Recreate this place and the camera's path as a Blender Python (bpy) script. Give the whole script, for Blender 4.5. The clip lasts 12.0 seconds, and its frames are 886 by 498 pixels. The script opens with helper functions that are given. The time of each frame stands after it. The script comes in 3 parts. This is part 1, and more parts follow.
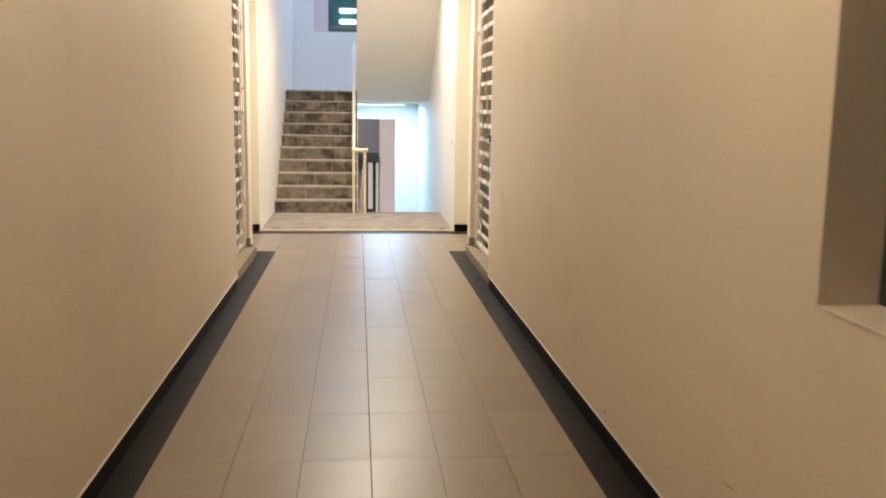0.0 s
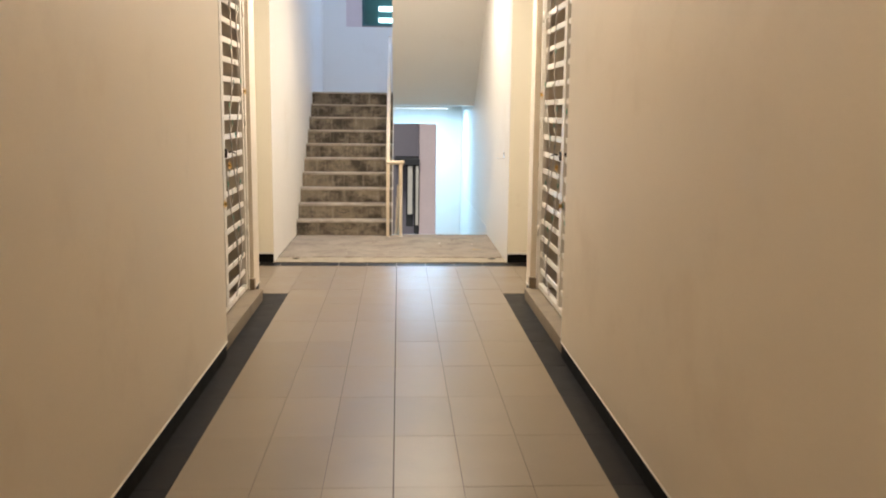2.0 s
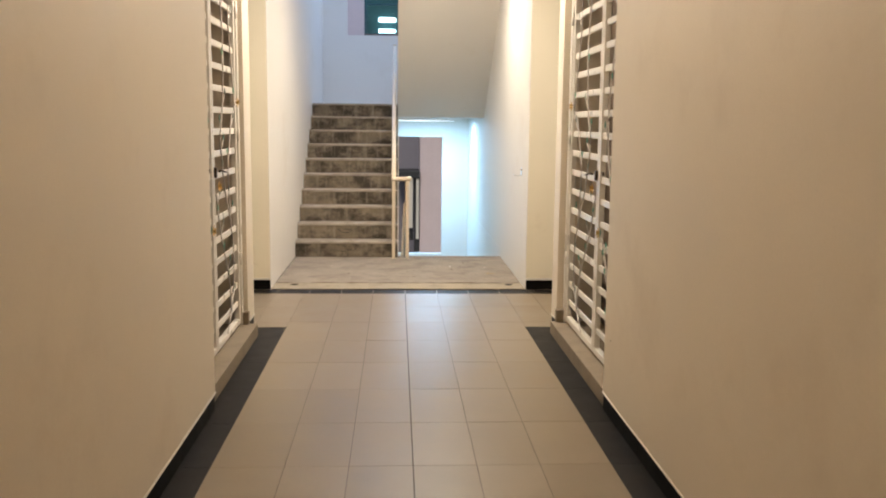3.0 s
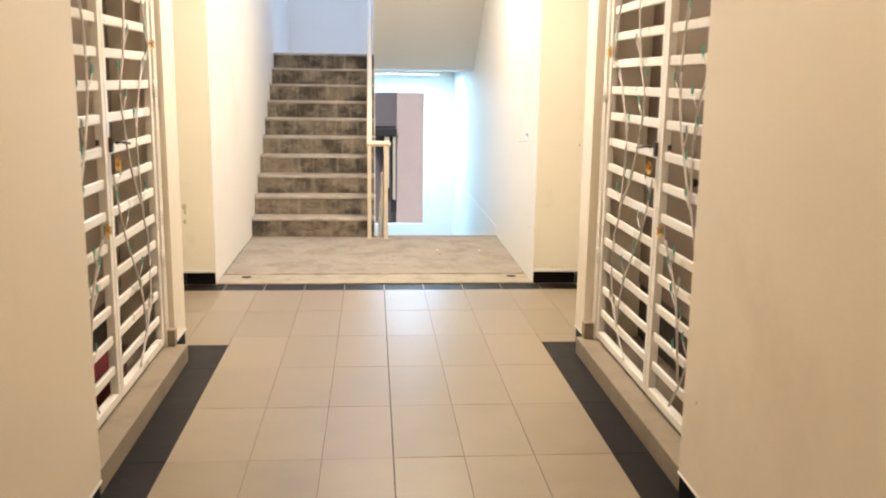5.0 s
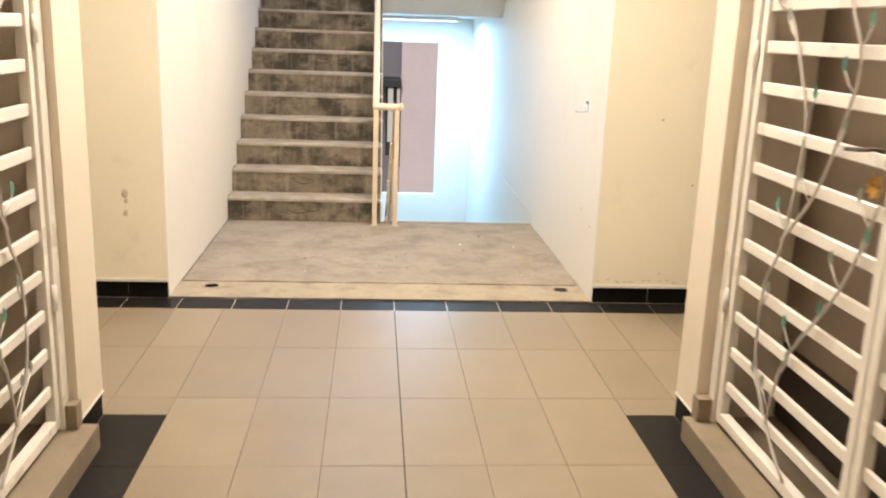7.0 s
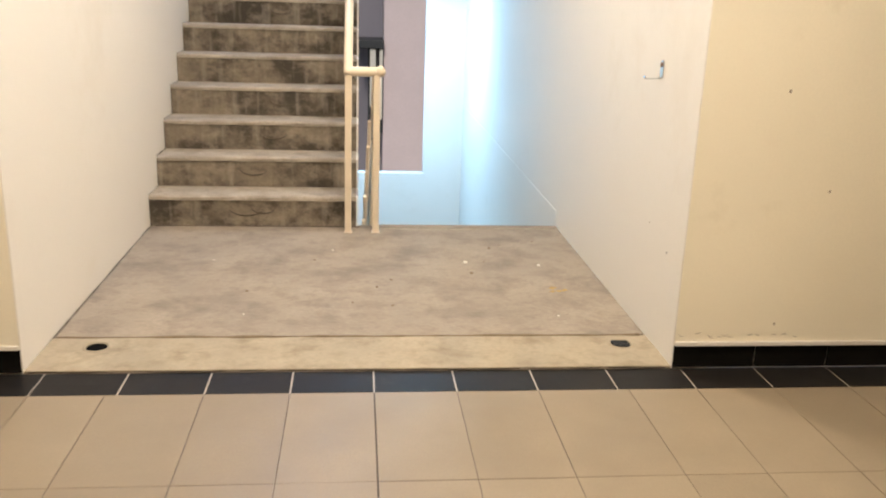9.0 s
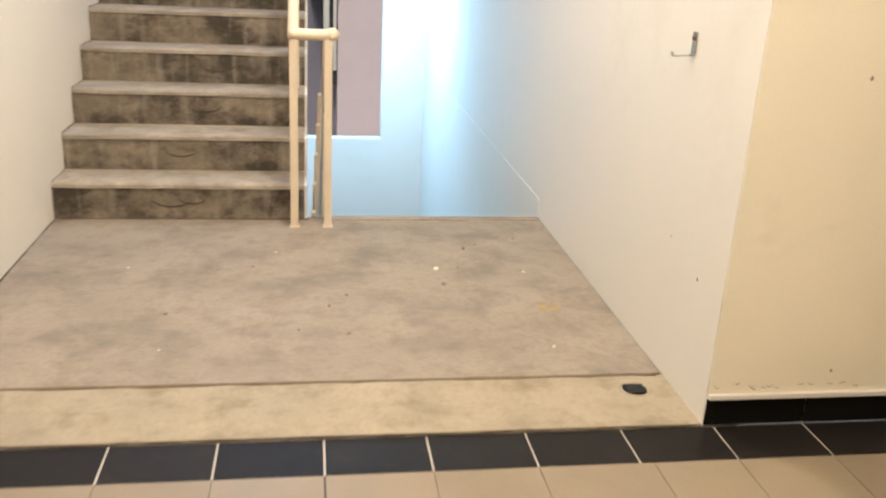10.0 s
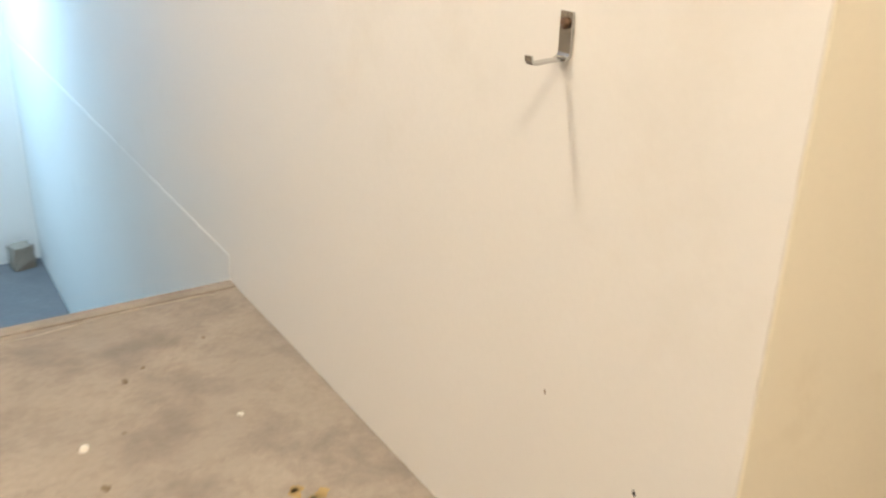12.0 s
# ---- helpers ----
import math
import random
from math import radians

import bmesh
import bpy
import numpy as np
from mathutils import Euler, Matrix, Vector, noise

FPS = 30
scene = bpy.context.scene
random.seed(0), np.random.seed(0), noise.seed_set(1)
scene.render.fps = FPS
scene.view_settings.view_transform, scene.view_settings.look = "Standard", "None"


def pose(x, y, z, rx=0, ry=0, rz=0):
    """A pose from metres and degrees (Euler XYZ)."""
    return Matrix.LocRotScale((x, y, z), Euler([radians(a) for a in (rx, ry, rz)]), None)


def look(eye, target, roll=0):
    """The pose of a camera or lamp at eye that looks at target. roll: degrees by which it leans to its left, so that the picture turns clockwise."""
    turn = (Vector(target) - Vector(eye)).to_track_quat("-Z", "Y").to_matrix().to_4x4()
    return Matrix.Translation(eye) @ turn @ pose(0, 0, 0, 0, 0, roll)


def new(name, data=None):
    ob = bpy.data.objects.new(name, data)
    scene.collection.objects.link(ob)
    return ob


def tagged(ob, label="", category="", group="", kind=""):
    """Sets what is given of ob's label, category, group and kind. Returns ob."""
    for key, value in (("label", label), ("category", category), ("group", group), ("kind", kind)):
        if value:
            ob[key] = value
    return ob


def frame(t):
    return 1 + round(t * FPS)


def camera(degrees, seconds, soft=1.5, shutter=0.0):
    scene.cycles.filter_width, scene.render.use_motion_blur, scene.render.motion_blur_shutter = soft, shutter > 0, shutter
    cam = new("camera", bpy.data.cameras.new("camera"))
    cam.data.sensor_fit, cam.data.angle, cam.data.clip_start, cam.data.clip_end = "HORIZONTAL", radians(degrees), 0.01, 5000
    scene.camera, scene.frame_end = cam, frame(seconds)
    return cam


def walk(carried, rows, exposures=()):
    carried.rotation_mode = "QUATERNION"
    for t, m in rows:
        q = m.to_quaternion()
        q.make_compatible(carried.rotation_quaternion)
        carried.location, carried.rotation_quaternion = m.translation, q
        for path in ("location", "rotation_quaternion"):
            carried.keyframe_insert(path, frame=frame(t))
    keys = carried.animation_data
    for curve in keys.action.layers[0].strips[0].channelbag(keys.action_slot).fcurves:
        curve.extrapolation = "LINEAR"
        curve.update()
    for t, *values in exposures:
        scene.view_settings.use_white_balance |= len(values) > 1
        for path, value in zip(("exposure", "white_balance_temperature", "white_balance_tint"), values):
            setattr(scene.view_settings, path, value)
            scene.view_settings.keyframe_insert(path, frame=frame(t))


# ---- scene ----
cam = camera(53.4, 12.0, 2.0, 0.5)
PATH = [
    (0, (-0.055, 0.117, 1.525), (0.137, 2.084, 1.215), 0.8),
    (0.5, (-0.047, 0.653, 1.557), (0.146, 2.618, 1.24), 0.8),
    (1, (0.051, 1.143, 1.54), (0.194, 3.109, 1.206), 0.7),
    (1.5, (0.043, 1.582, 1.514), (0.144, 3.554, 1.195), 1.2),
    (2, (0.019, 2.079, 1.585), (0.12, 4.052, 1.275), 0.6),
    (2.5, (-0.005, 2.597, 1.584), (0.085, 4.572, 1.279), 0.9),
    (3, (-0.08, 2.882, 1.593), (0.025, 4.859, 1.309), 0.6),
    (5, (-0.086, 4.553, 1.569), (0.073, 6.51, 1.189), 0.8),
    (5.5, (-0.092, 4.986, 1.554), (0.067, 6.928, 1.103), 1.5),
    (6, (-0.111, 5.417, 1.568), (0.08, 7.349, 1.086), 1.4),
    (6.5, (-0.09, 5.862, 1.557), (0.079, 7.797, 1.08), 1.6),
    (7, (-0.129, 6.323, 1.544), (0.031, 8.257, 1.057), 2.1),
    (7.2, (-0.149, 6.534, 1.552), (0.012, 8.464, 1.053), 2.1),
    (9, (-0.065, 8.127, 1.4), (0.13, 10.036, 0.833), 1.9),
    (9.5, (-0.025, 8.544, 1.384), (0.172, 10.432, 0.754), 3.1),
    (10, (-0.034, 8.96, 1.397), (0.261, 10.822, 0.728), 2.9),
    (10.5, (0.012, 9.333, 1.35), (0.372, 11.185, 0.686), 2.7),
    (11, (0.061, 9.77, 1.369), (0.589, 11.565, 0.663), 2.2),
    (11.5, (0.135, 10.174, 1.361), (0.955, 11.841, 0.62), 1.9),
    (12, (0.252, 10.597, 1.337), (1.262, 12.136, 0.556), 1.9),
]
EXPOSURES = [(0.0, 0.02), (0.5, -0.08), (1.0, -0.06), (1.5, 0.22), (2.0, -0.17), (2.5, -0.22), (3.0, -0.3), (5.0, 0.25), (7.0, 0.2), (9.0, 0.0), (10.0, 0.05), (10.5, 0.15), (11.0, 0.15), (12.0, -0.05)]
walk(cam, [(t, look(eye, target, roll)) for t, eye, target, roll in PATH], EXPOSURES)
SKY = 0.12
OPEN_W = 38
LAMPS = [
    ("passage_light", (0.0, 9.75, 3.40), 0.9, 0.9, 118, "w"),
    # next two: unseen fill lamps, added to balance the corridor's wall brightness
    ("corridor_light", (0.0, 6.3, 3.40), 0.35, 0.35, 40, "a"),
    ("entrance_light", (-0.42, 1.95, 3.40), 0.35, 0.35, 68, "a"),
    ("landing_light", (0.35, 12.3, 3.40), 0.3, 0.3, 80, "w"),
    ("lower_batten", (0.3, 17.3, 1.62), 1.1, 0.12, 135, "c"),
    ("upper_batten", (-0.4, 17.2, 7.14), 1.1, 0.12, 165, "v"),
]

# ---- light ----
scene.view_settings.exposure = 0.0
world = bpy.data.worlds.new("dusk_sky")
scene.world = world
world.use_nodes = True
wn = world.node_tree.nodes
sky = wn.new("ShaderNodeTexSky")
sky.sky_type, sky.sun_disc = "NISHITA", False
sky.sun_elevation, sky.sun_rotation = radians(40), radians(166)
world.node_tree.links.new(sky.outputs[0], wn["Background"].inputs[0])
wn["Background"].inputs[1].default_value = SKY


def area_lamp(name, m, sx, sy, power, colour):
    d = bpy.data.lights.new(name, "AREA")
    d.shape, d.size, d.size_y, d.energy, d.color = "RECTANGLE", sx, sy, power, colour
    ob = new(name, d)
    ob.matrix_basis = m
    return ob


WARM, COOL, VIOLET = (1.0, 0.885, 0.75), (0.38, 0.67, 1.0), (0.45, 0.61, 1.0)
AMBER = (1.0, 0.83, 0.65)
for nm, (lx, ly, lz), sx, sy, pw, col in LAMPS:
    if col == "a":
        globe = bpy.data.lights.new(nm, "POINT")
        globe.energy, globe.color, globe.shadow_soft_size = pw, AMBER, 0.1
        new(nm, globe).matrix_basis = pose(lx, ly, lz - 0.11)
        continue
    area_lamp(nm, pose(lx, ly, lz, 0, 0, 0), sx, sy, pw, {"w": WARM, "a": AMBER, "c": COOL, "v": VIOLET}[col])
# sky light through the two stairwell openings
area_lamp("lower_opening_light", pose(-0.3, 18.62, 0.4, -90, 0, 0), 1.9, 1.9, OPEN_W, COOL)
area_lamp("upper_opening_light", pose(0.0, 18.62, 4.5, -90, 0, 0), 1.8, 0.9, OPEN_W, VIOLET)


sun = bpy.data.lights.new("sun", "SUN")
sun.energy, sun.angle, sun.color = 2.0, radians(10), (1.0, 0.95, 0.88)
new("sun", sun).matrix_basis = look((0, 0, 20), (3, 12, 8))


# ---- materials ----
def material(name, base, rough=0.6, var=0.12, scale=3.0, fine=60.0, bump=0.15, dist=0.004, metal=0.0, stain=None, stain_at=(0.5, 0.7), stain_scale=2.0,
             spec=0.5, rnd=0.0, stretch=(1, 1, 1), coat=0.0, rvar=0.1, blot=None, blot_scale=14.0, drip=None):
    m = bpy.data.materials.new(name)
    m.use_nodes = True
    t = m.node_tree
    n, l = t.nodes, t.links
    p = n["Principled BSDF"]
    tc = n.new("ShaderNodeTexCoord")
    geo = n.new("ShaderNodeNewGeometry")
    mp = n.new("ShaderNodeMapping")
    mp.inputs["Scale"].default_value = stretch
    l.new(geo.outputs["Position"], mp.inputs[0])

    def noise_tex(s, detail=4, rough_=0.55):
        k = n.new("ShaderNodeTexNoise")
        k.inputs["Scale"].default_value, k.inputs["Detail"].default_value, k.inputs["Roughness"].default_value = s, detail, rough_
        l.new(mp.outputs[0], k.inputs["Vector"])
        return k.outputs["Fac"]

    def ramp(src, a, b):
        r = n.new("ShaderNodeMapRange")
        r.inputs[1].default_value, r.inputs[2].default_value = a, b
        l.new(src, r.inputs[0])
        return r.outputs[0]

    def mix(fac, a, b, mode="MIX"):
        x = n.new("ShaderNodeMix")
        x.data_type, x.blend_type = "RGBA", mode
        for sock, v in ((x.inputs[0], fac), (x.inputs[6], a), (x.inputs[7], b)):
            if hasattr(v, "is_linked"):
                l.new(v, sock)
            else:
                sock.default_value = v
        return x.outputs[2]

    c = lambda v, k=1.0: (v[0] * k, v[1] * k, v[2] * k, 1)
    big, small = noise_tex(scale), noise_tex(fine, 3)
    col = mix(ramp(big, 0.3, 0.7), c(base, 1 - var), c(base, 1 + var))
    col = mix(ramp(small, 0.35, 0.7), col, mix(0.5, col, c(base, 1 - 1.6 * var)))
    if stain:
        s = noise_tex(stain_scale, 8, 0.65)
        col = mix(ramp(s, *stain_at), col, c(stain))
    if blot:
        s = noise_tex(blot_scale, 10, 0.72)
        col = mix(ramp(s, 0.50, 0.66), col, mix(0.45, col, c(blot)))
    if drip:
        md = n.new("ShaderNodeMapping")
        md.inputs["Scale"].default_value = (20, 3, 2.6)
        shift = n.new("ShaderNodeVectorMath")
        shift.operation = "MULTIPLY_ADD"
        oi = n.new("ShaderNodeObjectInfo")
        l.new(oi.outputs["Random"], shift.inputs[0])
        shift.inputs[1].default_value = (37.0, 11.0, 23.0)
        l.new(geo.outputs["Position"], shift.inputs[2])
        l.new(shift.outputs[0], md.inputs[0])
        l.new(shift.outputs[0], mp.inputs[0])
        k = n.new("ShaderNodeTexNoise")
        k.inputs["Scale"].default_value, k.inputs["Detail"].default_value = 1.0, 5
        l.new(md.outputs[0], k.inputs["Vector"])
        col = mix(ramp(k.outputs["Fac"], 0.54, 0.76), col, mix(0.45, col, c(drip)))
    if rnd:
        oi = n.new("ShaderNodeObjectInfo")
        hs = n.new("ShaderNodeHueSaturation")
        r = n.new("ShaderNodeMapRange")
        r.inputs[3].default_value, r.inputs[4].default_value = 1 - rnd, 1 + rnd
        l.new(oi.outputs["Random"], r.inputs[0])
        l.new(r.outputs[0], hs.inputs["Value"])
        l.new(col, hs.inputs["Color"])
        col = hs.outputs[0]
    l.new(col, p.inputs["Base Color"])
    rr = n.new("ShaderNodeMapRange")
    rr.inputs[3].default_value, rr.inputs[4].default_value = max(0.02, rough - rvar), min(1, rough + rvar)
    l.new(big, rr.inputs[0])
    l.new(rr.outputs[0], p.inputs["Roughness"])
    p.inputs["Metallic"].default_value = metal
    p.inputs["Specular IOR Level"].default_value = spec
    p.inputs["Coat Weight"].default_value = coat
    b = n.new("ShaderNodeBump")
    b.inputs["Strength"].default_value, b.inputs["Distance"].default_value = bump, dist
    l.new(small, b.inputs["Height"])
    b2 = n.new("ShaderNodeBump")
    b2.inputs["Strength"].default_value, b2.inputs["Distance"].default_value = bump, dist * 4
    l.new(big, b2.inputs["Height"])
    l.new(b.outputs[0], b2.inputs["Normal"])
    l.new(b2.outputs[0], p.inputs["Normal"])
    return m


def glowing(name, colour, strength):
    m = bpy.data.materials.new(name)
    m.use_nodes = True
    p = m.node_tree.nodes["Principled BSDF"]
    p.inputs["Emission Color"].default_value = (*colour, 1)
    p.inputs["Emission Strength"].default_value = strength
    return m


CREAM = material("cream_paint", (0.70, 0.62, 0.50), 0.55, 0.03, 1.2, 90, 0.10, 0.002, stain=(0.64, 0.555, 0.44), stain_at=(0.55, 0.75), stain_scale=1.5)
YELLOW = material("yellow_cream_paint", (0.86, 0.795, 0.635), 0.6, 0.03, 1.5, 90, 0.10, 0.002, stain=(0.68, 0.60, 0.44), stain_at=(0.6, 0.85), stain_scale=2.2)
WHITE = material("white_paint", (0.73, 0.695, 0.635), 0.6, 0.02, 1.2, 80, 0.12, 0.002, stain=(0.66, 0.61, 0.53), stain_at=(0.56, 0.8), stain_scale=1.3)
TILE = material("beige_tile", (0.256, 0.203, 0.141), 0.34, 0.09, 4.0, 140, 0.14, 0.0015, rnd=0.06, rvar=0.12, spec=0.28)
GROUT = material("grout", (0.075, 0.058, 0.042), 0.9, 0.2, 6, 90)
BLACK = material("black_tile", (0.0155, 0.0135, 0.012), 0.45, 0.25, 7, 120, 0.08, 0.0012, stain=(0.03, 0.026, 0.022), stain_at=(0.55, 0.9), stain_scale=11, rnd=0.2, spec=0.12)
# black tile again, darker: shade of the upright, recessed skirting put into colour
SKIRT_SHADE = material("shaded_skirting_tile", (0.009, 0.008, 0.007), 0.5, 0.25, 7, 120, 0.06, 0.001, stain=(0.014, 0.012, 0.010), stain_at=(0.6, 0.9), stain_scale=9, rnd=0.2, spec=0.06)
PALE = material("pale_grout", (0.45, 0.40, 0.34), 0.9, 0.1, 6, 90)
CONCRETE = material("worn_concrete", (0.292, 0.242, 0.187), 0.88, 0.12, 2.6, 45, 0.9, 0.006, stain=(0.19, 0.155, 0.12), stain_at=(0.47, 0.66), stain_scale=3.4, blot=(0.165, 0.132, 0.10), blot_scale=10)
SILL = material("screed", (0.335, 0.278, 0.196), 0.82, 0.14, 4, 60, 0.45, 0.003, stain=(0.20, 0.158, 0.10), stain_at=(0.52, 0.72), stain_scale=5.5, blot=(0.20, 0.155, 0.098), blot_scale=13)
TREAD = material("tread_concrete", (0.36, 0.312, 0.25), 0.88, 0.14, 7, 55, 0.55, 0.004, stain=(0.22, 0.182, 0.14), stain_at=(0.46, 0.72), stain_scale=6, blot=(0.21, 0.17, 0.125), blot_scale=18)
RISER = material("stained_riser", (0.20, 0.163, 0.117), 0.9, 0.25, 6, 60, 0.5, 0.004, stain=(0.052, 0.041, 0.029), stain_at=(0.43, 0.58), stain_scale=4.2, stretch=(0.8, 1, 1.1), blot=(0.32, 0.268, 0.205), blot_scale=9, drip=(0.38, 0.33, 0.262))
THRESH = material("threshold_render", (0.25, 0.196, 0.132), 0.75, 0.1, 4, 70, 0.2, 0.002, stain=(0.175, 0.135, 0.09), stain_at=(0.5, 0.75), stain_scale=3)
GATE = material("gate_enamel", (0.76, 0.72, 0.65), 0.3, 0.02, 3, 40, 0.03, 0.001)
RAIL = material("rail_enamel", (0.66, 0.56, 0.42), 0.4, 0.05, 8, 60, 0.06, 0.001, stain=(0.45, 0.36, 0.25), stain_at=(0.62, 0.8), stain_scale=12)
DOOR = material("taupe_door", (0.215, 0.162, 0.117), 0.45, 0.08, 2.5, 40, 0.08, 0.002, stretch=(6, 6, 0.6))
DARK = material("dark_panel", (0.035, 0.026, 0.02), 0.5, 0.2, 4, 40)
RED = material("red_cloth", (0.16, 0.012, 0.02), 0.9, 0.2, 9, 120, 0.4)
CHROME = material("chrome", (0.55, 0.55, 0.54), 0.12, 0.06, 20, 200, 0.05, 0.0005, metal=1.0)
RUST = material("rusty_screw", (0.16, 0.09, 0.05), 0.7, 0.3, 60, 300, 0.4, metal=0.5)
STEM = material("silver_stem", (0.60, 0.56, 0.52), 0.35, 0.06, 20, 100, 0.1, 0.001, metal=0.3)
LEAF = material("jade_leaf", (0.24, 0.52, 0.42), 0.25, 0.15, 20, 100, 0.1, 0.001)
PALE_LEAF = material("pale_leaf", (0.45, 0.50, 0.44), 0.25, 0.12, 20, 100, 0.1, 0.001)
GOLD = material("gold_flower", (0.72, 0.47, 0.12), 0.32, 0.15, 25, 120, 0.2, 0.001, metal=0.55)
BRONZE = material("dark_bronze", (0.07, 0.05, 0.035), 0.4, 0.2, 20, 100, 0.1, metal=0.7)
IRON = material("dark_iron", (0.03, 0.03, 0.03), 0.6, 0.3, 40, 150, 0.4)
PINK = material("pink_facade", (0.62, 0.50, 0.48), 0.85, 0.05, 0.8, 8, 0.2)
GREY = material("grey_facade", (0.22, 0.20, 0.22), 0.85, 0.06, 0.5, 8, 0.2)
FRAME = material("brown_frame", (0.20, 0.15, 0.12), 0.5, 0.1, 6, 60)
TEAL = material("teal_facade", (0.03, 0.10, 0.115), 0.4, 0.2, 0.6, 6)
ROAD = material("ground_grey", (0.11, 0.105, 0.10), 0.9, 0.15, 0.4, 12)
CHIP = material("plaster_chip", (0.62, 0.57, 0.48), 0.9, 0.1, 30, 200)
LEAFLIT = material("dry_leaf", (0.17, 0.12, 0.07), 0.85, 0.2, 40, 200)
MARK = material("scuff", (0.33, 0.26, 0.19), 0.9, 0.2, 40, 200)
CEMENT = material("dark_cement", (0.13, 0.125, 0.12), 0.85, 0.15, 4, 50, 0.4, 0.004)
HOLE_SHADE = material("drain_hole_shade", (0.006, 0.006, 0.006), 1.0, 0.2, 40, 200, spec=0.0)
FAINT = material("faint_scuff", (0.60, 0.52, 0.37), 0.8, 0.1, 40, 200)
# for shoe scuffs, and for the strips of dirt and corner shade in joints
SCUFF_SHADE = material('scuff_and_joint_shade', (0.075, 0.059, 0.04), 0.9, 0.2, 40, 200)
GLOW_WHITE = glowing("tube_light", (0.9, 0.97, 1.0), 6)
GLOW_WARM = glowing("warm_diffuser", (1.0, 0.8, 0.55), 4)
GLASS = bpy.data.materials.new("pane_glass")
GLASS.use_nodes = True
gp = GLASS.node_tree.nodes["Principled BSDF"]
gp.inputs["Base Color"].default_value = (0.55, 0.75, 0.78, 1)
gp.inputs["Roughness"].default_value, gp.inputs["Transmission Weight"].default_value, gp.inputs["IOR"].default_value = 0.02, 1.0, 1.1


# ---- mesh helpers ----
def box(bm, x0, x1, y0, y1, z0, z1, mat=0):
    v = [bm.verts.new((x, y, z)) for z in (z0, z1) for y in (y0, y1) for x in (x0, x1)]
    for idx in ((0, 2, 3, 1), (4, 5, 7, 6), (0, 1, 5, 4), (2, 6, 7, 3), (0, 4, 6, 2), (1, 3, 7, 5)):
        f = bm.faces.new([v[i] for i in idx])
        f.material_index = mat
    return v


def boxes(*rows):
    bm = bmesh.new()
    for r in rows:
        box(bm, *r)
    return bm


def soft_box(x0, x1, y0, y1, z0, z1, r=0.004, seg=2):
    bm = boxes((x0, x1, y0, y1, z0, z1))
    bmesh.ops.bevel(bm, geom=bm.edges[:], offset=r, segments=seg, affect="EDGES", profile=0.6)
    return bm


def tube(points, r, sides=10, closed=True):
    """A round bar along points."""
    bm = bmesh.new()
    pts = [Vector(p) for p in points]
    rings = []
    for i, p in enumerate(pts):
        d = (pts[min(i + 1, len(pts) - 1)] - pts[max(i - 1, 0)]).normalized()
        q = d.to_track_quat("Z", "Y")
        rr = r[i] if isinstance(r, (list, tuple)) else r
        rings.append([bm.verts.new(p + q @ Vector((rr * math.cos(a), rr * math.sin(a), 0))) for a in (2 * math.pi * k / sides for k in range(sides))])
    for a, b in zip(rings, rings[1:]):
        for k in range(sides):
            f = bm.faces.new((a[k], a[(k + 1) % sides], b[(k + 1) % sides], b[k]))
            f.smooth = True
    bm.faces.new(rings[0][::-1])
    bm.faces.new(rings[-1])
    return bm


def spline(points, n=8):
    """A smooth line through points."""
    P = [Vector(p) for p in points]
    out = []
    for i in range(len(P) - 1):
        a, b, c, d = P[max(i - 1, 0)], P[i], P[i + 1], P[min(i + 2, len(P) - 1)]
        for k in range(n):
            t = k / n
            out.append(0.5 * (2 * b + (c - a) * t + (2 * a - 5 * b + 4 * c - d) * t * t + (3 * b - a - 3 * c + d) * t ** 3))
    out.append(P[-1])
    return out


def part(name, bm, mat, parent=None, label=""):
    bmesh.ops.recalc_face_normals(bm, faces=bm.faces[:])
    me = bpy.data.meshes.new(name)
    bm.to_mesh(me)
    bm.free()
    for m in (mat if isinstance(mat, (list, tuple)) else (mat,)):
        me.materials.append(m)
    ob = new(name, me)
    ob.parent = parent
    return tagged(ob, label)


def thing(name, label, category, group="", at=(0, 0, 0)):
    e = new(name)
    e.matrix_basis = Matrix.Translation(at)
    return tagged(e, label, category, group)


def structure(name, bm, mat, label, category):
    return tagged(part(name, bm, mat), label, category, kind="structure")


def ragged(bm, amount, seed=0, axis=None):
    """Uneven, worn corners."""
    for v in bm.verts:
        d = noise.noise_vector(v.co * 7 + Vector((seed, 0, 0))) * amount
        if axis is not None:
            d = Vector([d[i] if i == axis else 0 for i in range(3)])
        v.co += d


# ---- plan ----
W = 1.08             # half width of the corridor
G0, G1 = {-1: 7.65, 1: 7.62}, {-1: 9.38, 1: 9.45}  # gate recesses
P1 = 9.66            # pier's far corner
B0, B1 = 11.03, 11.21  # black strip before the landing
XL, XR = -1.28, 1.168  # landing walls
E = 13.34            # landing edge
RISE, GO, N = 0.185, 0.26, 10
YT = 13.30 + GO * (N - 1)
BACK = 18.40
TOP = 3.45
SK = 0.098           # skirting height

PIER = {-1: 1.185, 1: 1.145}  # faces of the piers
# floor bed under the tiles
floor = structure("floor", boxes((-4.2, 4.2, -2.2, B1 + 0.004, -0.15, -0.004)), GROUT, "beige ceramic tile floor with dark grout and black borders", "floor")
landing = structure("landing_slab", boxes((XL, XR, 11.568, E, -0.2, 0.0), (XL, XR, B1 + 0.004, 11.545, -0.2, 0.004), (XL, XR, 11.545, 11.568, -0.2, -0.05)),
                    CONCRETE, "worn bare grey concrete stair landing with a drain groove", "landing")

